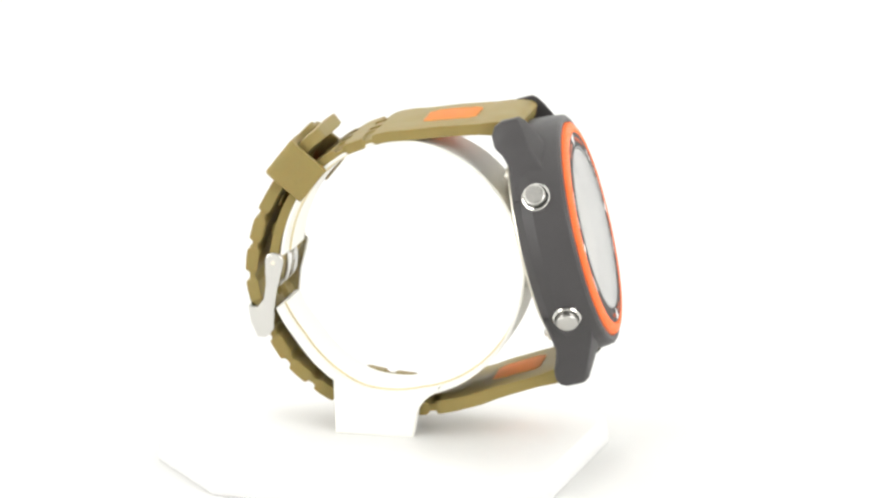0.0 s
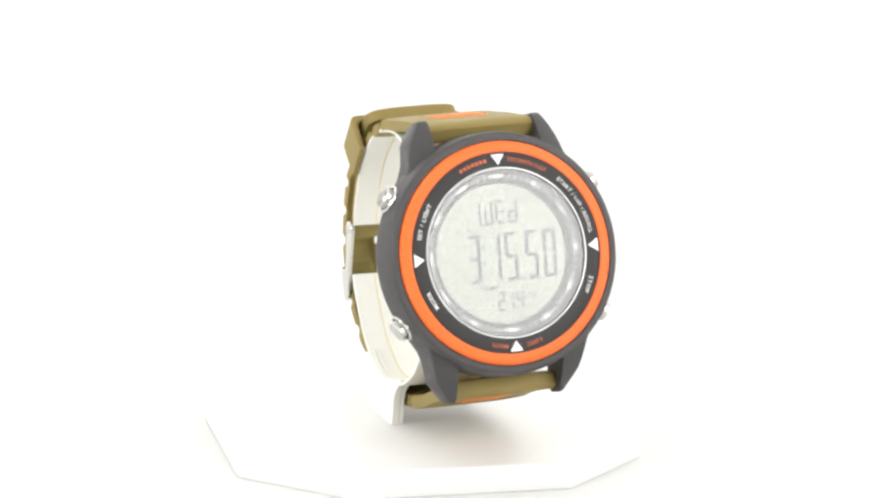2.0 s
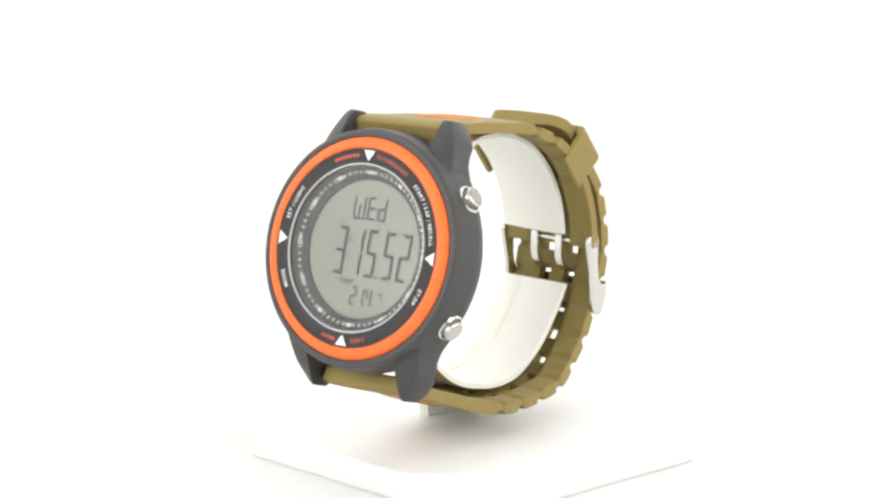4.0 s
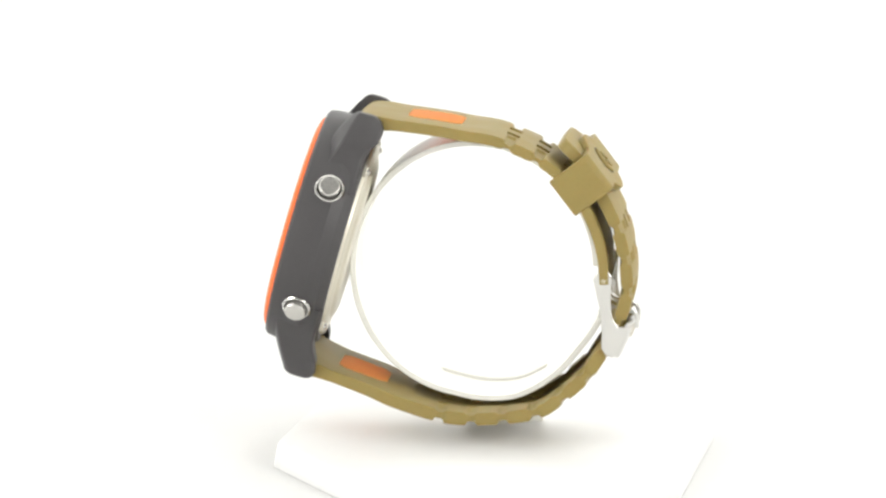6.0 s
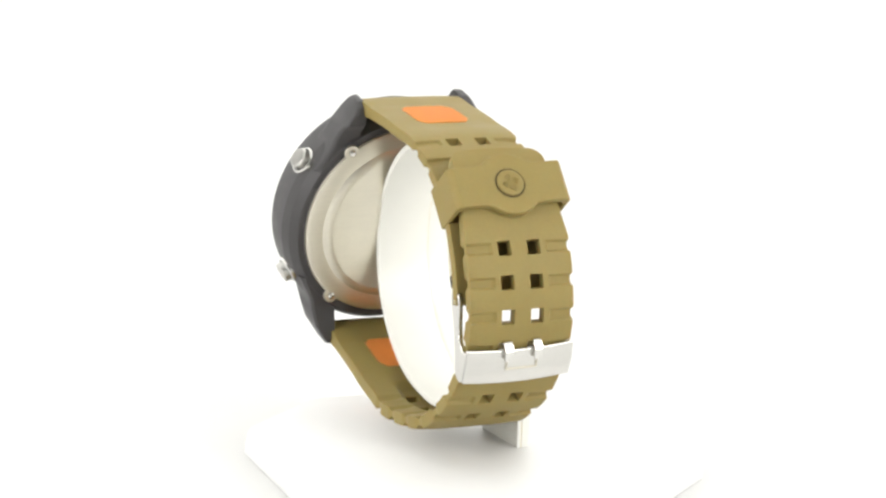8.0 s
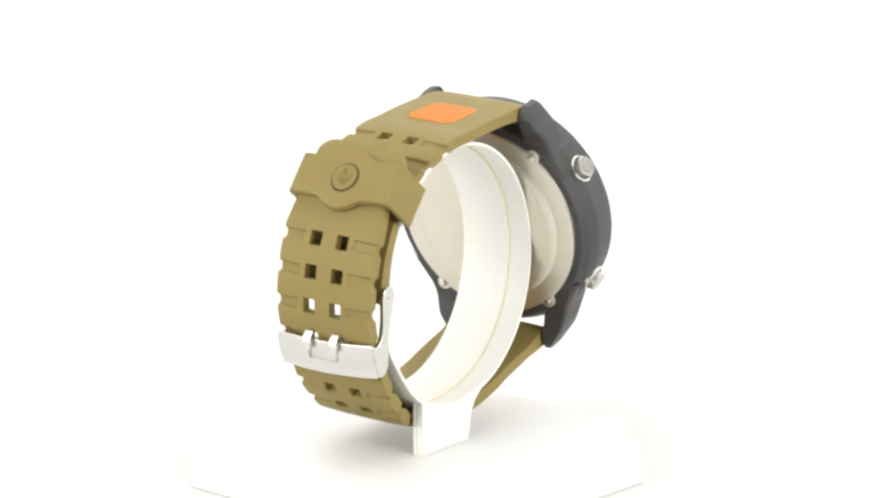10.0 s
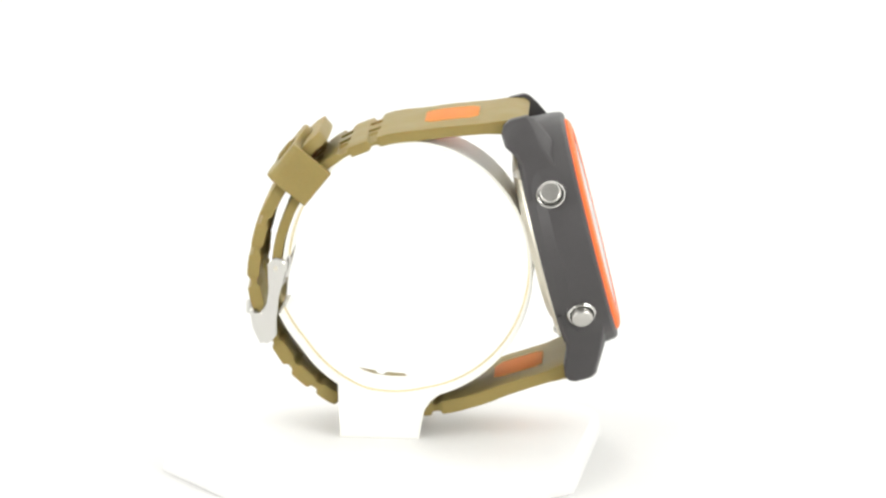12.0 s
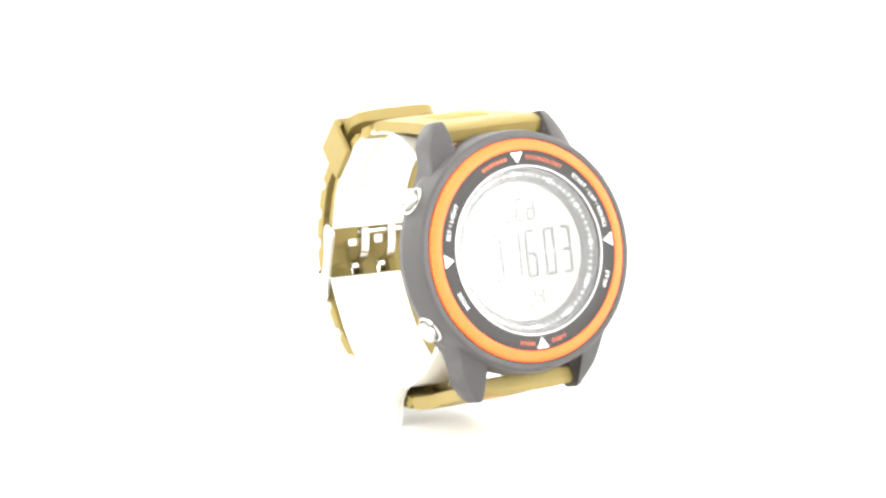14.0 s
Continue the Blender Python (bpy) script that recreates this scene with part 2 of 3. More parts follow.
def display_stand():
    root = new("display_stand")
    tagged(root, "white acrylic cuff stand holding the watch", "display stand")
    gap0, gap1 = radians(3.5), radians(360 - 18.8)
    bm = bmesh.new()
    cuff(bm, -10.4, 7.7, 0.0, 0.8, gap0, gap1)
    part("cuff", bm, ACRYLIC, root, bevel=0.3)
    bm = bmesh.new()
    cuff(bm, -4.9, 7.6, 0.8, 1.3, gap0 + 0.004, gap1 - 0.004)
    part("liner", bm, ACRYLIC, root, "narrower white band inside the cuff", bevel=0.15)
    bm = bmesh.new()
    cuff(bm, -4.98, -4.9, 0.8, 1.16, gap0 + 0.005, gap1 - 0.005)
    part("glue_seam", bm, SEAM, root, "yellowed glue line")
    out = [(4.7, 0.02), (22.6, 0.02), (22.9, 6), (23.2, 13.5)]
    out += [ring_point(radians(a), 1.3) for a in range(303, 249, -4)]
    out += [(-0.6, 11.0), (2.2, 8.8), (3.6, 6.5)]
    m = Matrix(((0, 0, 1, -10.6), (1, 0, 0, 0), (0, 1, 0, 0), (0, 0, 0, 1)))
    bm = bmesh.new()
    prism(bm, out, 1.7, m)
    part("stem", bm, ACRYLIC, root, bevel=0.2)
    bm = bmesh.new()
    prism(bm, [(4.75, 0.03), (22.55, 0.03), (22.85, 6), (3.7, 6.5)], 0.12, Matrix.Translation((1.7, 0, 0)) @ m)
    part("glue_seam", bm, SEAM, root, "yellowed glue line")
    bm = bmesh.new()
    prism(bm, out, 0.9, Matrix.Translation((1.82, 0, 0)) @ m)
    part("stem_backing", bm, ACRYLIC, root, bevel=0.2)
    return root


# ---- the watch ----
# the head's own space, in millimetres: x across the dial, y to twelve o'clock, z out of the dial
HEAD = Matrix.Translation((2.67, -33.95, 47.9)) @ Euler((0, 0, radians(1.8))).to_matrix().to_4x4() @ Matrix.Rotation(radians(90 - 15.05), 4, "X") @ Matrix.Rotation(radians(1.2), 4, "Z")
OUT = HEAD.to_3x3() @ Vector((0, 0, 1))


def at_head(u, v, w=0.0, turn=0.0):
    return HEAD @ Matrix.Translation((u, v, w)) @ Matrix.Rotation(radians(turn), 4, "Z")


def strap(name, path, thick_at, half_at, centre_at, rows, label, parent, window):
    """A rubber strap along a line (y, z): a grid with pairs of square holes, grooved beside each pair, and a window for the inlay."""
    at, total = curve_through(path)
    ss = {0.0, total}
    s = 0.0
    while s < total:
        ss.add(round(s, 3))
        s += 0.45
    holes = []
    for r in rows:
        lo, hi = r - 1.5, r + 1.5
        marks = (lo, hi, r - 1.2, r - 0.9, r + 0.9, r + 1.2)
        ss = {q for q in ss if min(abs(q - k) for k in marks) > 0.2} | set(marks)
        holes.append((lo, hi))
    ss = sorted(q for q in ss if 0 <= q <= total)
    cols = [-1, -0.93, -0.7, -0.56, -0.51, -0.405, -0.16, 0, 0.16, 0.405, 0.51, 0.56, 0.7, 0.93, 1]
    bm = bmesh.new()
    top, bot = [], []
    for q in ss:
        p, d = at(q)
        nrm = Vector((d.y, -d.x)) if name == "lower_strap" else Vector((-d.y, d.x))
        g = max([math.exp(-abs((q - r) / 1.15) ** 4) for r in rows] + [0])
        cut = max([min(1.0, max(0.0, (1.2 - abs(q - r)) / 0.3)) for r in rows] + [0])      # a crisp groove across each link
        th, hw = thick_at(q, total), half_at(q, total)
        inside = min(1.0, max(0.0, (q - 27) / 3)) * min(1.0, max(0.0, (total - 7 - q) / 3 if name == "lower_strap" else 1.0))
        trow, brow = [], []
        for c in cols:
            edge = 1.0 if abs(c) > 0.6 else 0.25 if abs(c) > 0.45 else 0.0
            roll = 0.035 * c * hw      # the strap leans a little
            x = centre_at(q) + c * (hw - (0.35 * g if abs(c) > 0.9 else 0))
            crown = -0.25 * abs(c) ** 4
            h1 = th / 2 - (0.55 * cut if abs(c) > 0.53 else 0.0) - (0.3 * g if abs(c) > 0.9 else 0.0) + crown
            h0 = -th / 2 + 0.65 * g * edge - crown + (0.0 if abs(c) > 0.45 else inside * 0.95)
            trow.append(bm.verts.new((x, p.x + nrm.x * h1, p.y + nrm.y * h1 + roll)))
            brow.append(bm.verts.new((x, p.x + nrm.x * h0, p.y + nrm.y * h0 + roll)))
        top.append(trow), bot.append(brow)

    def solid(i, j):
        if not (0 <= i < len(ss) - 1 and 0 <= j < len(cols) - 1):
            return False
        mid = (ss[i] + ss[i + 1]) / 2
        return not (j in (5, 8) and any(lo < mid < hi for lo, hi in holes)) and not (5 <= j <= 8 and window[0] + 1.3 < mid < window[1] - 1.3)
    for i in range(len(ss) - 1):
        for j in range(len(cols) - 1):
            if not solid(i, j):
                continue
            rim = (top[i][j], top[i][j + 1], top[i + 1][j + 1], top[i + 1][j])
            bm.faces.new(rim)
            bm.faces.new((bot[i][j], bot[i + 1][j], bot[i + 1][j + 1], bot[i][j + 1]))
            for di, dj, a, b in ((-1, 0, (i, j), (i, j + 1)), (1, 0, (i + 1, j), (i + 1, j + 1)), (0, -1, (i, j), (i + 1, j)), (0, 1, (i, j + 1), (i + 1, j + 1))):
                if not solid(i + di, j + dj):
                    bm.faces.new((top[a[0]][a[1]], top[b[0]][b[1]], bot[b[0]][b[1]], bot[a[0]][a[1]]))
    ob = part(name, bm, OLIVE, parent, label, bevel=0.28, smooth=40)
    return ob, at, total


def patch(at, centre_at, s0, s1, half, thick, flip, parent, name="inlay"):
    """An orange inlay let through the strap, a touch proud on both faces."""
    bm = bmesh.new()
    secs = []
    n = 16
    for i in range(n + 1):
        q = s0 + (s1 - s0) * i / n
        p, d = at(q)
        nrm = Vector((d.y, -d.x)) if flip else Vector((-d.y, d.x))
        e = min(i, n - i) / n
        hw = half * (0.74 + 0.26 * min(1, math.sin(math.pi * min(e * 2.6 + 0.02, 0.5))))
        sec = []
        for x, h in ((-hw, thick / 2 - 0.1), (-hw + 0.7, thick / 2), (hw - 0.7, thick / 2), (hw, thick / 2 - 0.1), (hw, -thick / 2 + 0.1), (hw - 0.7, -thick / 2), (-hw + 0.7, -thick / 2), (-hw, -thick / 2 + 0.1)):
            sec.append((centre_at(q) + x, p.x + nrm.x * h, p.y + nrm.y * h + 0.035 * x))
        secs.append(sec)
    loft(bm, secs)
    return part(name, bm, PATCH, parent, "orange rubber inlay", smooth=50)


def lug(name, rows, side, parent):
    """A horn of the case. rows: along the strap; inner and outer edge, front height, fall of the front facet, back height."""
    bm = bmesh.new()
    secs = []
    for v, u0, u1, w1, fall, w0 in rows:
        c = 0.10 * (u1 - u0)
        secs.append([HEAD @ Vector((side * u, v, w)) for u, w in ((u0, w1), (u0 + 0.35 * (u1 - u0), w1 - 0.15 * fall), (u1 - 0.25, w1 - fall), (u1, w1 - fall - 0.5), (u1, w0 + 0.7), (u1 - c, w0), (u0, w0))])
    loft(bm, secs)
    return part(name, bm, BLACK, parent, bevel=0.3, smooth=24)


def push_button(side, vert, parent):
    """A steel pusher on the case's flank: collar, groove filled with painted shade, cap; the upper ones with a waffle
    face.
    """
    ang = math.atan2(13.6 * vert, 22.6 * side)
    axis = Vector((math.cos(ang), math.sin(ang), 0))
    m = HEAD @ Matrix.Translation(axis * 26.2 + Vector((0, 0, -7.2))) @ axis.to_track_quat("Z", "Y").to_matrix().to_4x4()
    bm = bmesh.new()
    lathe(bm, [(0, -1), (3.2, -1), (3.2, 0.9), (3.0, 1.15), (2.72, 1.2), (2.66, 0.2), (0, 0.2)], m, 40, closed=False)
    collar = part("push_button", bm, STEEL, parent, "polished steel push button")
    # black ring added at the collar's foot, for contrast with the bright steel
    bm = bmesh.new()
    lathe(bm, [(3.1, -0.6), (3.55, -0.6), (3.55, 0.12), (3.1, 0.2)], m, 40)
    part("foot_ring", bm, SHADE_FILL, collar, "black ring added round the button's foot for contrast")
    # black ring fills the gap in place of the groove's shade
    bm = bmesh.new()
    lathe(bm, [(2.2, 0.3), (2.69, 0.3), (2.69, 0.95), (2.2, 0.95)], m, 40)
    part("groove_shade", bm, SHADE_FILL, collar, "black ring painting the shade in the groove round the cap")
    bm = bmesh.new()
    lathe(bm, [(0, 0.2), (2.36, 0.2), (2.36, 2.3), (2.15, 2.58), (2.05, 2.62), (0, 2.64)], m, 40, closed=False)
    part("cap", bm, CAP, collar, "satin steel cap")
    if vert > 0:
        # the disc's darker colour draws the shade between the studs
        bm = bmesh.new()
        lathe(bm, [(0, 2.5), (1.98, 2.5), (1.98, 2.68), (0, 2.68)], m, 32, closed=False)
        part("grip_floor", bm, WAFFLE_SHADE, collar, "darker steel disc painting the shade between the studs")
        bm = bmesh.new()
        k = 0.5
        for i in range(-4, 5):
            for j in range(-4, 5):
                if math.hypot(i, j) * k < 1.85:
                    prism(bm, rounded(0.34, 0.34, 0.06, 1), 0.28, m @ Matrix.Rotation(radians(12), 4, "Z") @ Matrix.Translation((i * k, j * k, 2.6)))
        part("waffle_grip", bm, CAP, collar, "raised steel waffle grip")


def char_mesh(bm, ch, size, m, height=0.06, bold=0.02):
    """One character of the built-in font, centred on the space m, raised a little. Returns its width."""
    cu = bpy.data.curves.new("glyph", "FONT")
    cu.body, cu.size, cu.extrude, cu.resolution_u, cu.offset = ch, size, height / 2, 3, bold
    ob = bpy.data.objects.new("glyph", cu)
    me = bpy.data.meshes.new_from_object(ob)
    xs = [v.co.x for v in me.vertices]
    mid, wide = ((min(xs) + max(xs)) / 2, max(xs) - min(xs)) if xs else (0, 0)
    if m is not None and xs:
        me.transform(m @ Matrix.Translation((-mid, -size * 0.36, 0)))
        bm.from_mesh(me)
    bpy.data.objects.remove(ob)
    bpy.data.curves.remove(cu)
    bpy.data.meshes.remove(me)
    return wide


def ring_text(bm, text, r, deg, size, w, inward=False, gap=0.16, arc=None, lean=0.0, bold=0.02):
    """Text along a circle; deg: the angle of its middle, from three o'clock, anticlockwise; arc: the degrees that it fills. Tops outward, or inward."""
    widths = [char_mesh(bm, c, size, None) if c != " " else size * 0.18 for c in text]
    total = sum(widths) + gap * size * (len(text) - 1)
    k = radians(arc) * r / total if arc else 1.0
    pos = -total / 2
    for c, wd in zip(text, widths):
        mid = (pos + wd / 2) * k
        a = deg - math.degrees(mid / r) if not inward else deg + math.degrees(mid / r)
        if c != " ":
            turn = a - 90 if not inward else a + 90
            char_mesh(bm, c, size, at_head(r * math.cos(radians(a)), r * math.sin(radians(a)), w, turn) @ Matrix.Rotation(lean, 4, "X") @ Matrix.Diagonal((k, 1, 1, 1)), bold=bold)
        pos += wd + gap * size


SEGS = {"0": "abcdef", "1": "bc", "2": "abged", "3": "abgcd", "4": "fgbc", "5": "afgcd", "6": "afgecd", "7": "abc", "8": "abcdefg", "9": "abcdfg", "E": "afged", "d": "bgecd"}


def segment_outline(k, w, h, t):
    """One bar of a seven-bar figure w wide and h high, t thick, its ends mitred, leaning a little."""
    g = 0.10
    x0, x1, y0, y1, ym = -w / 2, w / 2, -h / 2, h / 2, 0
    if k in "ad":
        y, s = (y1, -1) if k == "a" else (y0, 1)
        pts = [(x0 + g, y), (x1 - g, y), (x1 - t - g * 0.5, y + s * t), (x0 + t + g * 0.5, y + s * t)]
    elif k == "g":
        pts = [(x0 + g, ym), (x0 + t * 0.6 + g, ym + t / 2), (x1 - t * 0.6 - g, ym + t / 2), (x1 - g, ym), (x1 - t * 0.6 - g, ym - t / 2), (x0 + t * 0.6 + g, ym - t / 2)]
    else:
        x, s = (x1, -1) if k in "bc" else (x0, 1)
        ya, yb = (y1, ym) if k in "bf" else (ym, y0)
        top_in, bot_in = (t, t * 0.5) if k in "bf" else (t * 0.5, t)
        pts = [(x, ya - g), (x + s * t, ya - top_in - g), (x + s * t, yb + bot_in + g), (x, yb + g)]
    return [(px + 0.035 * py, py) for px, py in pts]


LCD_W = -3.2


def figure(chars, u, v, w, h, t, parent, live=None, mat=None):
    """A figure of bars on the display. live: the list that takes the bars which switch, one object each."""
    if live is None:
        bm = bmesh.new()
        for k in SEGS[chars]:
            prism(bm, segment_outline(k, w, h, t), 0.07, at_head(u, v, LCD_W))
        part("figure", bm, mat or SEGMENT, parent)
        return
    for k in "abcdefg":
        states = [k in SEGS[c] for c, _ in chars]
        if not any(states):
            continue
        bm = bmesh.new()
        prism(bm, segment_outline(k, w, h, t), 0.07, at_head(u, v, LCD_W))
        ob = part("figure_bar", bm, mat or SEGMENT, parent)
        if not all(states):
            live.append((ob, [(start, on) for on, (_, start) in zip(states, chars)]))


def tick(n):
    """When the display's seconds turn to n (60: the next minute)."""
    return 1.30 + 0.907 * (n - 50)


LIVE = []


def watch():
    root = new("wristwatch")
    tagged(root, "charcoal digital wristwatch, orange ring, olive rubber strap, buckled round a cuff", "wristwatch")
    # case
    bm = bmesh.new()
    lathe(bm, [(22.2, -2.2), (22.2, -1.3), (24.6, -1.3), (24.7, -0.95), (25.7, -1.05), (26.3, -1.6), (26.65, -3.6), (26.9, -8.6), (26.2, -11.0), (24.8, -13.0), (20, -13.0), (20, -2.2)], HEAD, 128)
    part("case", bm, BLACK, root, "charcoal resin case", smooth=17)
    upper = [(13.5, 12.3, 22.3, -1.6, 1.0, -13.0), (18.0, 12.3, 19.4, -2.8, 1.6, -12.6), (21.0, 12.3, 18.3, -3.5, 2.2, -12.5), (23.2, 12.3, 17.8, -4.1, 2.4, -13.2), (25.2, 12.3, 17.2, -4.9, 2.2, -14.6), (27.8, 12.3, 15.9, -6.2, 1.5, -14.8), (29.5, 12.3, 14.9, -7.3, 0.9, -13.9), (30.4, 12.3, 14.3, -8.3, 0.5, -12.2)]
    lower = [(-13.5, 12.2, 22.3, -1.7, 0.8, -13.0), (-19.5, 12.2, 18.7, -2.5, 1.0, -12.6), (-22.0, 12.2, 18.0, -3.1, 1.2, -12.5), (-24.0, 12.2, 17.5, -3.9, 1.3, -13.1), (-26.5, 12.2, 16.7, -5.2, 1.2, -14.2), (-29.3, 12.2, 14.8, -6.8, 1.0, -14.6), (-30.7, 12.2, 13.8, -7.6, 0.8, -14.0), (-31.4, 12.2, 13.2, -8.7, 0.5, -12.8)]
    for side in (-1, 1):
        lug("lug", upper, side, root)
        lug("lug", lower, side, root)
        push_button(side, 1, root)
        push_button(side, -1, root)
    # orange ring, toothed at its rim
    bm = bmesh.new()
    lathe(bm, [(21.85, -1.4), (24.45, -1.4), (24.4, -0.75), (24.15, -0.35), (23.5, 0.02), (22.4, 0.28), (21.95, 0.2), (21.85, 0.0)], HEAD, 600, knurl=[0, 0.2, 0.24, 0.2, 0.05, -0.1, -0.22, -0.1], sink=[0, 0, 0.05, 0.08, 0.07, 0.09, 0.14, 0])
    part("bezel_ring", bm, ORANGE, root, "orange toothed bezel ring", smooth=30)
    # dial plate with its printing
    bm = bmesh.new()
    lathe(bm, [(18.6, -1.4), (18.6, -0.05), (18.8, 0.0), (21.8, 0.0), (21.95, -0.1), (21.95, -1.4)], HEAD, 128)
    plate = part("dial_plate", bm, DIAL, root, "black dial plate with white and orange printing")
    bm = bmesh.new()
    lathe(bm, [(18.15, -0.3), (18.25, 0.12), (18.6, 0.12), (18.62, -0.3)], HEAD, 128)
    part("dial_rim", bm, SILVER, root, "thin silver rim")
    for a in (90, 0, 270, 180):
        bm = bmesh.new()
        prism(bm, [(-1.5, 1.05), (1.5, 1.05), (0, -1.25)], 0.06, at_head(20.35 * math.cos(radians(a)), 20.35 * math.sin(radians(a)), 0.0, a - 90))
        part("pointer_mark", bm, WHITE_INK, plate)
    for text, deg, arc, mat, inward in (("TECHNOLOGY", 70.5, 27, ORANGE_INK, False), ("START / LAP / RECALL", 28, 40.5, WHITE_INK, False), ("STOP", -25, 10.5, WHITE_INK, False),
                                        ("MODE", 206, 11.5, WHITE_INK, False), ("SET / LIGHT", 156, 23, WHITE_INK, False), ("330FT", 282.5, 11, ORANGE_INK, True), ("100M", 259.5, 10, ORANGE_INK, True)):
        bm = bmesh.new()
        ring_text(bm, text, 20.3, deg, 1.26, 0.02, inward, arc=arc, bold=0.012)
        part("lettering", bm, mat, plate)
    bm = bmesh.new()
    for i in range(7):
        a = 107 + 8.4 - i * 2.8
        prism(bm, rounded(0.66, 0.72, 0.12, 2), 0.06, at_head(20.3 * math.cos(radians(a)), 20.3 * math.sin(radians(a)), 0.0, a - 90))
    part("lettering", bm, ORANGE_INK, plate)
    # compass scale, sloping to the display
    bm = bmesh.new()
    lathe(bm, [(15.1, -3.6), (15.2, -2.7), (18.2, -0.9), (18.2, -3.6)], HEAD, 128)
    scale = part("compass_scale", bm, DIAL, root, "black sloping compass scale with white figures")
    slope = math.atan2(1.8, 3.0)
    bm = bmesh.new()
    for deg in range(0, 360, 5):
        if deg % 30 == 0:
            continue
        a = 90 - deg
        prism(bm, rounded(0.27, 0.62, 0.1, 2), 0.08, at_head(16.8 * math.cos(radians(a)), 16.8 * math.sin(radians(a)), -1.74, a - 90) @ Matrix.Rotation(slope, 4, "X"))
    part("tick_marks", bm, WHITE_INK, scale)
    for deg in range(30, 361, 30):
        bm = bmesh.new()
        ring_text(bm, str(deg), 16.8, 90 - deg, 1.22, -1.70, lean=slope, gap=0.1, bold=0.03)
        part("scale_figure", bm, WHITE_INK, scale)
    # display
    bm = bmesh.new()
    lathe(bm, [(0, -4.4), (15.3, -4.4), (15.3, -3.25), (0, -3.25)], HEAD, 96, closed=False)
    lcd = part("display", bm, LCD, root, "grey-green liquid crystal display with dark figures")
    secs = [(n, tick(n)) for n in range(48, 64)]
    figure("3", -6.45, -0.8, 3.05, 10.6, 0.85, lcd)
    figure("1", -1.75, -0.8, 3.05, 10.6, 0.85, lcd)
    figure([("5", 0), ("6", tick(60))], 2.2, -0.8, 3.05, 10.6, 0.85, lcd, LIVE)
    figure([(str(n // 10 % 6), t) for n, t in secs], 7.0, -0.8, 3.05, 10.6, 0.85, lcd, LIVE)
    figure([(str(n % 10), t) for n, t in secs], 11.2, -0.8, 3.05, 10.6, 0.85, lcd, LIVE)
    for u, v in ((-4.1, 1.6), (-4.15, -1.9), (4.45, -5.75)):
        bm = bmesh.new()
        prism(bm, rounded(0.62, 0.62, 0.12, 2), 0.07, at_head(u, v, LCD_W))
        part("dot", bm, SEGMENT, lcd)
    # weekday
    bm = bmesh.new()
    for x0, y0, x1, y1, t in ((-4.15, 6.5, -4.15, 11.4, 0.55), (-2.75, 6.7, -2.75, 9.6, 0.5), (-1.35, 6.5, -1.35, 11.4, 0.55), (-4.0, 6.5, -1.5, 6.5, 0.5)):
        d = Vector((x1 - x0, y1 - y0, 0))
        prism(bm, [(0, -t / 2), (d.length, -t / 2), (d.length, t / 2), (0, t / 2)], 0.07, at_head(x0 + 0.035 * (y0 - 9), y0, LCD_W, math.degrees(math.atan2(d.y, d.x))))
    part("figure", bm, SEGMENT, lcd)
    figure("E", 0.55, 9.0, 2.35, 5.2, 0.6, lcd)
    figure("d", 3.45, 9.0, 2.35, 5.2, 0.6, lcd)
    # temperature
    figure("2", -1.1, -10.35, 1.75, 4.2, 0.5, lcd)
    figure([("1", 0), ("2", 9.2)], 1.0, -10.35, 1.7, 4.2, 0.5, lcd, LIVE)
    figure("4", 3.2, -10.35, 1.75, 4.2, 0.5, lcd)
    bm = bmesh.new()
    prism(bm, rounded(0.4, 0.4, 0.1, 2), 0.07, at_head(2.05, -12.2, LCD_W))
    part("dot", bm, SEGMENT, lcd)
    for text, u, v, size in (("TEMP", -3.7, -7.35, 1.5), ("P", -9.6, 5.3, 1.2), ("T1", -6.8, 5.3, 1.2), ("C", 6.6, -9.8, 1.5)):
        bm = bmesh.new()
        pos = u - 0.36 * size * (len(text) - 1) * 1.05
        for c in text:
            char_mesh(bm, c, size, at_head(pos, v, LCD_W + 0.03), bold=0.045)
            pos += 0.76 * size
        part("small_lettering", bm, SEGMENT_FAINT if text in ("P", "T1") else SEGMENT, lcd)
    bm = bmesh.new()
    lathe(bm, [(0.18, 0), (0.3, 0), (0.3, 0.06), (0.18, 0.06)], at_head(5.8, -9.2, LCD_W), 12)
    part("small_lettering", bm, SEGMENT, lcd)
    bm = bmesh.new()
    lathe(bm, [(0, -3.06), (15.15, -3.06), (15.15, -3.02), (0, -3.02)], HEAD, 96, closed=False)
    part("polariser", bm, POLARISER, lcd, "clear film over the display")
    # crystal
    bm = bmesh.new()
    lathe(bm, [(0, -0.55), (18.2, -0.55), (18.2, -0.1), (18.0, 0.02), (0, 0.02)], HEAD, 96, closed=False)
    part("crystal", bm, CRYSTAL, root, "clear flat watch crystal", smooth=5)
    # back cover
    bm = bmesh.new()
    lathe(bm, [(0, -15.0), (16.9, -15.0), (17.0, -15.0), (18.2, -14.7), (19.0, -14.1), (22.2, -14.0), (23.0, -13.6), (23.2, -12.7), (0, -12.7)], HEAD, 96, closed=False)
    back = part("back_cover", bm, BRUSHED, root, "brushed steel back cover", smooth=25)
    for a in (52, 128, 232, 308):
        x, y = 23.1 * math.cos(radians(a)), 23.1 * math.sin(radians(a))
        bm = bmesh.new()
        prism(bm, disc_outline(1.75, 20), 1.1, at_head(x, y, -13.75))
        part("screw_ear", bm, BRUSHED, back, bevel=0.2)
        bm = bmesh.new()
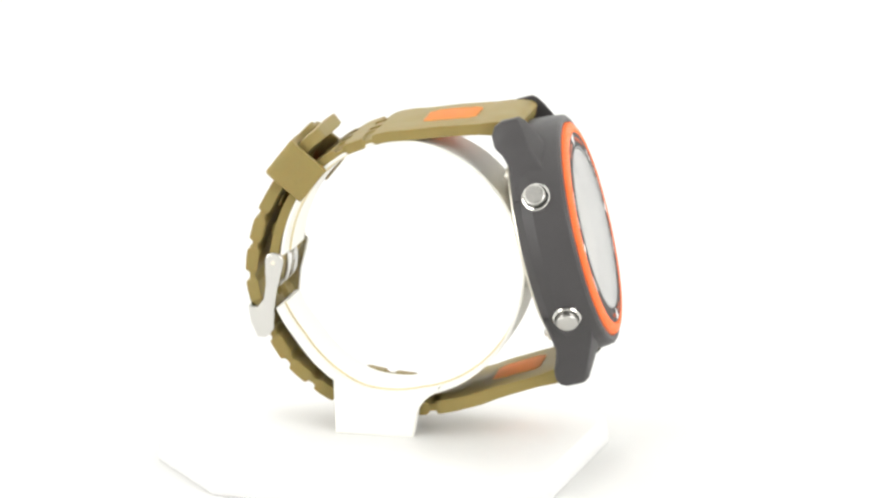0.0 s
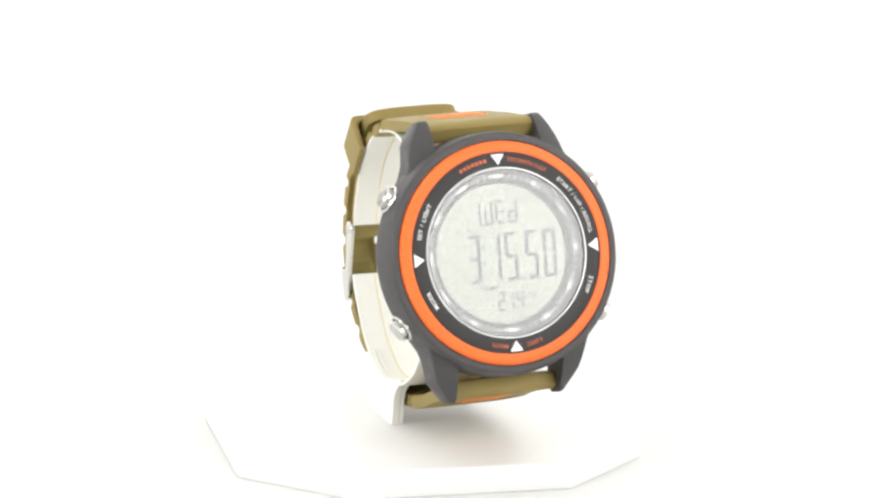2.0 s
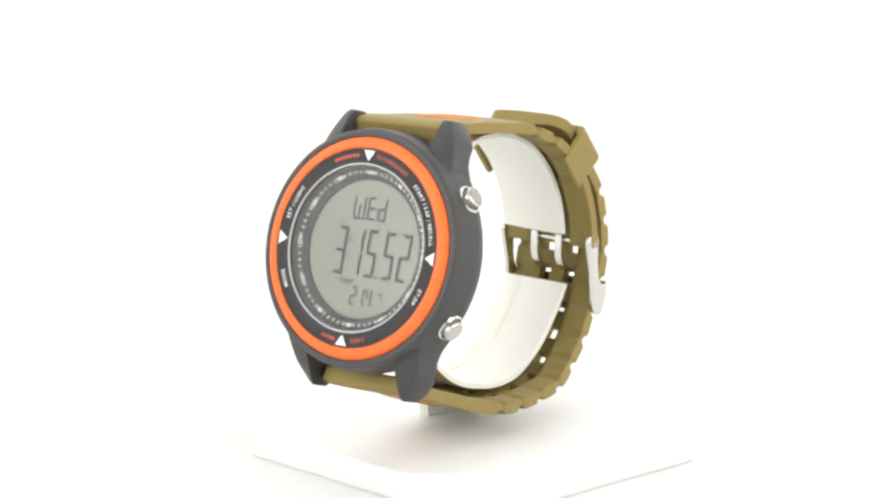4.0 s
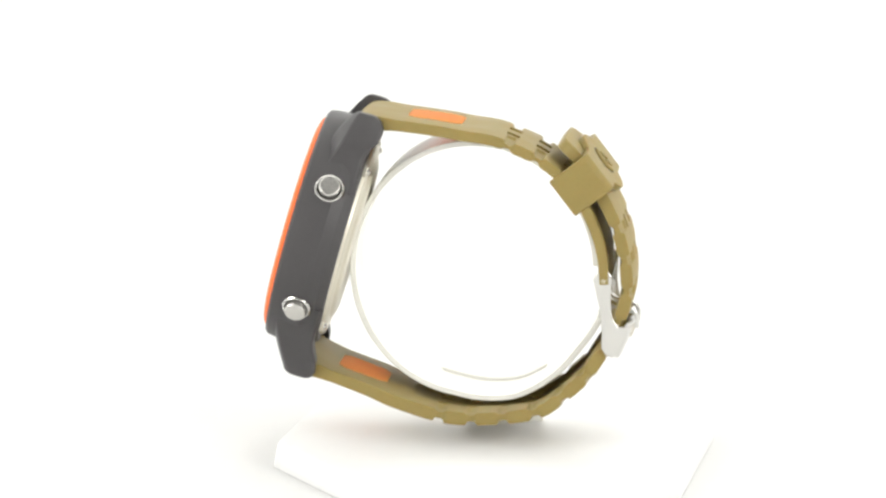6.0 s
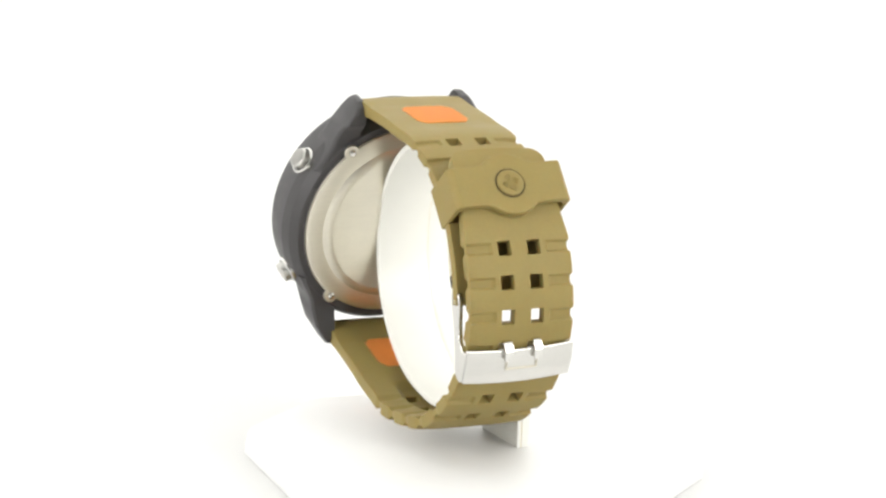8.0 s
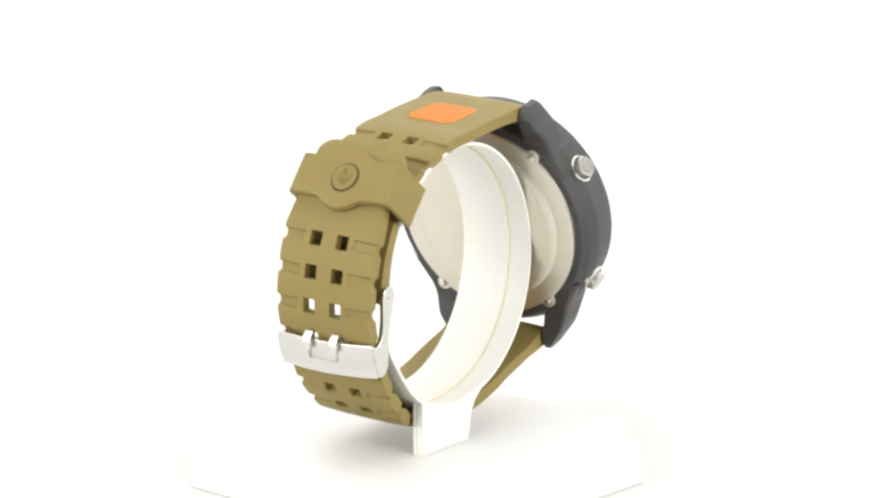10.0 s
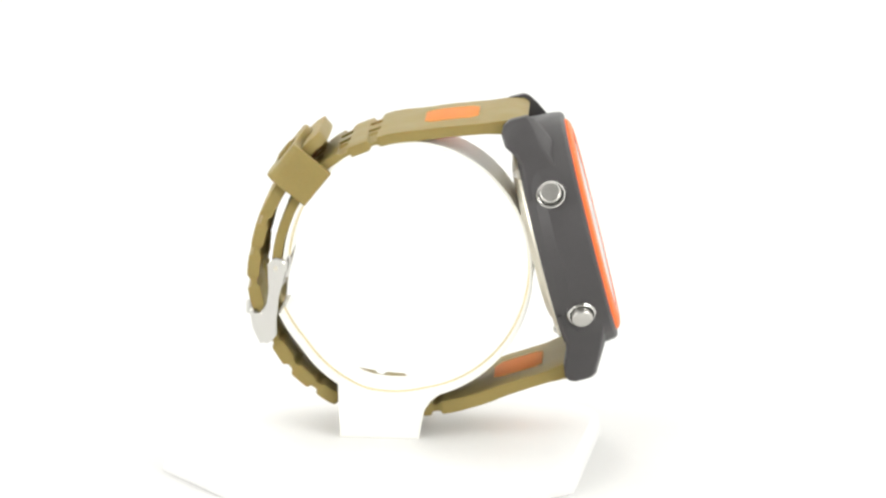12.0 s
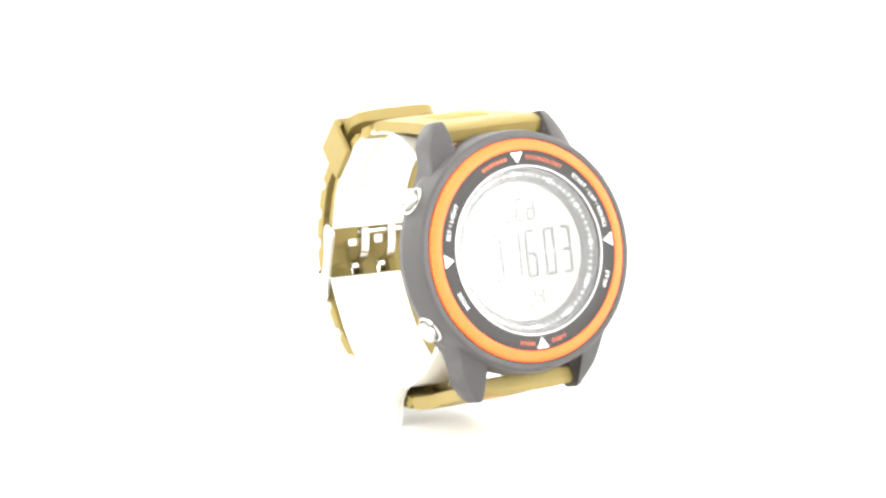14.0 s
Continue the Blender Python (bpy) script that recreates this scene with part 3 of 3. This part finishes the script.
        lathe(bm, [(0, -14.5), (0.5, -14.45), (0.8, -14.15), (0.85, -13.5), (0, -13.5)], at_head(x, y, 0), 20, closed=False)
        part("screw", bm, STEEL, back)
    # upper strap, with the buckle at its end
    up_path = [(-18.4, 71.6), (-14, 72.2), (-2, 71.1), (5.4, 70.0), (10.4, 69.4), (14.1, 68.4), (22.2, 65.0), (28.3, 60.4), (32.4, 54.9), (35.0, 49.5), (36.5, 44.5), (37.1, 39.8), (37.2, 37.7)]
    upper_thick = lambda s, L: float(np.interp(s, (0, 0.5, 1.6, 3.5, 9, L - 4, L), (2.8, 3.8, 4.2, 3.9, 3.0, 2.6, 2.4)))
    upper_half = lambda s, L: 12.5
    upper_centre = lambda s: float(np.interp(s, (0, 36, 50), (1.9, 1.9, 2.5)))
    rows = [34.2 + 7.1 * k for k in range(5)]
    _, at, total = strap("upper_strap", up_path, upper_thick, upper_half, upper_centre, [r for r in rows if r < 62], "olive rubber strap half with square holes", root, (10.8, 22.8))
    patch(at, upper_centre, 10.8, 22.8, 6.2, 3.36, False, root)
    # lower strap, through the buckle and the keeper
    low_path = [(-31.3, 18.3), (-28.0, 16.4), (-15, 11.8), (-9, 9.4), (1, 6.7), (10, 6.3), (22.3, 8.0), (28.4, 11.8), (33.2, 16.2), (36.6, 21.2), (39.2, 26.0), (41.3, 31.2), (42.2, 36.3), (41.7, 42.6), (39.8, 50), (36.6, 56.5), (33.0, 62.2), (29.9, 66.2), (26.9, 68.7)]
    low_thick = lambda s, L: float(np.interp(s, (0, 0.5, 1.6, 3.5, 9, 30, L), (2.4, 3.7, 4.4, 4.0, 3.0, 3.5, 3.1)))
    low_half = lambda s, L: float(np.interp(s, (0, 30, 36, 56, 68, 108, 115, L), (12.2, 12.0, 11.9, 11.9, 12.2, 12.4, 11.4, 11.0))) - (3.4 - math.sqrt(max(0, 3.4 ** 2 - max(0, s - L + 3.4) ** 2)))
    low_centre = lambda s: float(np.interp(s, (0, 30, 36, 56, 66, 78, 110, 133), (3.8, 4.1, 4.7, 4.6, 2.9, 1.9, 1.8, 1.5)))
    lat, ltotal = curve_through(low_path)
    anchor = min((k * 0.1 for k in range(int(ltotal * 10))), key=lambda q: (lat(q)[0] - Vector((41.5, 36.0))).length)
    low_rows = [anchor + 7.15 * k for k in range(-8, 3)]
    strap("lower_strap", low_path, low_thick, low_half, low_centre, [r for r in low_rows if r > 31], "olive rubber strap half with square holes and a free tip", root, (9.0, 20.5))
    patch(lat, low_centre, 9.0, 20.5, 6.1, 3.36, True, root)
    keeper(root)
    buckle(root)
    return root


def keeper(parent):
    """The loop that holds the free end, with a round boss on its outer face."""
    cy, cz, cx = 31.7, 60.3, 1.5
    along, outw = Vector((0, -0.62, 0.785)), Vector((0, 0.785, 0.62))
    m = Matrix(((1, 0, 0, cx), (0, along.y, outw.y, cy), (0, along.z, outw.z, cz), (0, 0, 0, 1)))   # x across, y along the strap, z outward
    bm = bmesh.new()
    w, t = 13.7, 1.35
    rad, x0 = 7.3, 5.2
    lobe = lambda sign: [(sign * rad * math.cos(radians(k)), sign * rad * math.sin(radians(k))) for k in range(44, 137, 8)]
    plate = [(w, 4.8), (6.9, 4.8), (5.9, 5.0)] + lobe(1) + [(-5.9, 5.0), (-6.9, 4.8), (-w, 4.8), (-w, -4.8), (-6.9, -4.8), (-5.9, -5.0)] + lobe(-1) + [(5.9, -5.0), (6.9, -4.8), (w, -4.8)]
    prism(bm, [(math.copysign(w - 1.62, x) if abs(x) > 13 else x, y) for x, y in plate], 1.75, m @ Matrix.Translation((0, 0, 3.55)))
    for sx in (-1, 1):
        turn = [(sx * (w - 1.6 + 1.6 * math.cos(radians(k))), 3.7 + 1.6 * math.sin(radians(k))) for k in range(0, 91, 15)]
        leg = [(sx * w, -5.2)] + turn + [(sx * (w - 2.2), 5.28), (sx * (w - 2.2), 3.4), (sx * (w - t), 2.6), (sx * (w - t), -5.2)]
        prism(bm, leg, 9.6, m @ Matrix(((1, 0, 0, 0), (0, 0, 1, -4.8), (0, 1, 0, 0), (0, 0, 0, 1))))
    loop = part("keeper", bm, OLIVE, parent, "olive rubber strap keeper with a round boss", bevel=0.35)
    # the ring lies level with the plate; its dark colour draws a groove's shade
    bm = bmesh.new()
    lathe(bm, [(3.0, 5.1), (3.0, 5.32), (3.3, 5.33), (3.5, 5.32), (3.5, 5.1)], m, 40)
    part("boss_rim", bm, GROOVE_SHADE, loop, "flush dark ring painting a groove's shade round the emblem")
    bm = bmesh.new()
    lathe(bm, [(0, 5.1), (3.08, 5.1), (3.08, 5.62), (2.9, 5.78), (2.8, 5.8), (0, 5.8)], m, 40, closed=False)
    button = part("emblem", bm, OLIVE, loop)
    bm = bmesh.new()
    for gx in (-0.95, 0.95):
        for gy in (-0.95, 0.95):
            for k in (-0.5, 0.0, 0.5):
                dx, dy = (k, 0.0) if gx * gy > 0 else (0.0, k)
                size = (0.28, 1.35) if gx * gy > 0 else (1.35, 0.28)
                prism(bm, rounded(*size, 0.1, 1), 0.3, m @ Matrix.Rotation(radians(30), 4, "Z") @ Matrix.Translation((gx + dx, gy + dy, 5.74)))
    part("emblem_bars", bm, OLIVE, button)


def buckle(parent):
    cx = 1.85
    bm = bmesh.new()
    secs = []
    for i in range(13):
        x = -12.75 + 25.5 * i / 12
        b = 0.7 * (1 - (x / 12.75) ** 2)
        c = 0.5 * (x / 12.75) ** 2
        secs.append([(cx + x, 43.0 + b, 28.7 + c), (cx + x, 42.3 + b, 25), (cx + x, 40.6 + b, 20.9 + c), (cx + x, 39.7 + b, 21.3 + c), (cx + x, 41.3 + b, 25.2), (cx + x, 42.1 + b, 28.9 + c)])
    loft(bm, secs)
    frame_part = part("buckle", bm, STEEL, parent, "polished steel buckle with two prongs", bevel=0.25)
    arm = ARM
    for side in (-1, 1):
        bm = bmesh.new()
        m = Matrix(((0, 0, 1, cx + (11.9 if side > 0 else -13.0)), (1, 0, 0, 0), (0, 1, 0, 0), (0, 0, 0, 1)))
        prism(bm, arm, 1.1, m)
        part("arm", bm, STEEL, frame_part, bevel=0.25)
        bm = bmesh.new()
        lathe(bm, [(0, 0), (0.55, 0), (0.55, 0.12), (0.3, 0.18), (0, 0.05)], Matrix.Translation((cx + side * 13.0, 37.1, 38.9)) @ Matrix.Rotation(radians(90 * side), 4, "Y"), 16, closed=False)
        part("pin_end", bm, BRUSHED, frame_part)
    # a shallow U stamped between the prongs
    bm = bmesh.new()
    for x0, x1, z0, z1 in ((-1.9, -1.75, 24.4, 26.6), (5.35, 5.5, 24.4, 26.6), (-1.9, 5.5, 24.25, 24.4)):
        y0, y1 = 41.9 + 0.42 * (z0 - 23.3), 41.9 + 0.42 * (z1 - 23.3)
        loft(bm, [[(x, y0 + 0.4, z0), (x, y0 + 0.72, z0), (x, y1 + 0.72, z1), (x, y1 + 0.4, z1)] for x in (x0, x1)])
    part("stamped_line", bm, BRUSHED, frame_part)
    bm = bmesh.new()
    lathe(bm, [(0, -12.2), (0.7, -12.2), (0.7, 12.2), (0, 12.2)], Matrix.Translation((cx, 37.1, 38.9)) @ Matrix.Rotation(radians(90), 4, "Y"), 16, closed=False)
    part("pin", bm, STEEL, frame_part)
    for x in (-1.7, 5.3):
        bm = bmesh.new()
        path = [(36.2, 40.2), (35.9, 36.5), (36.6, 33.4), (39.2, 31.2), (42.6, 30.4), (44.1, 29.6), (44.2, 26.4)]
        at, total = curve_through(path)
        secs = []
        for i in range(15):
            p, d = at(total * i / 14)
            n = Vector((-d.y, d.x)) * 0.45
            secs.append([(x - 1.0, p.x + n.x, p.y + n.y), (x + 1.0, p.x + n.x, p.y + n.y), (x + 1.0, p.x - n.x, p.y - n.y), (x - 1.0, p.x - n.x, p.y - n.y)])
        loft(bm, secs)
        part("prong", bm, STEEL, frame_part, bevel=0.2, smooth=50)


# side arm of the buckle in (y, z): a round eye for the pin, a slim waist, a broad foot with a step for the plate
ARM = [(36.9 + 2.1 * math.cos(radians(a)), 39.2 + 2.1 * math.sin(radians(a))) for a in range(-10, 191, 20)]
ARM += [(35.5, 36.0), (36.5, 32.0), (36.9, 27.5), (36.9, 23.6), (37.8, 22.2), (39.2, 21.4), (40.2, 22.0), (41.6, 25.2), (42.7, 28.7), (40.6, 28.7), (39.3, 30.5), (38.8, 34.0)]

BOARD_THING = display_board()
STAND = display_stand()
WATCH = watch()


# ---- motion: all three turn with the turntable; the display's bars switch ----
def motions():
    turn = [(k / 10, pose(0, 0, 0, 0, 0, SPIN0 + SPIN * (k / 10 + float(np.interp(k / 10, AHEAD_T, AHEAD))))) for k in range(141)]
    for thing in (BOARD_THING, STAND, WATCH):
        walk(thing, turn)
    sunk = Matrix.Translation(OUT * -0.35 * MM)
    for bar, states in LIVE:
        place = {True: Matrix.Identity(4), False: sunk}
        now = states[0][1]
        rows = [(0, place[now])]
        for t, on in states[1:]:
            if t <= 0 or t >= 13.97:
                now = on if t <= 0 else now
                rows[0] = (0, place[now])
                continue
            if on != now:
                rows += [(round(t - 0.034, 3), place[now]), (round(t, 3), place[on])]
                now = on
        rows.append((14, place[now]))
        walk(bar, rows)


motions()
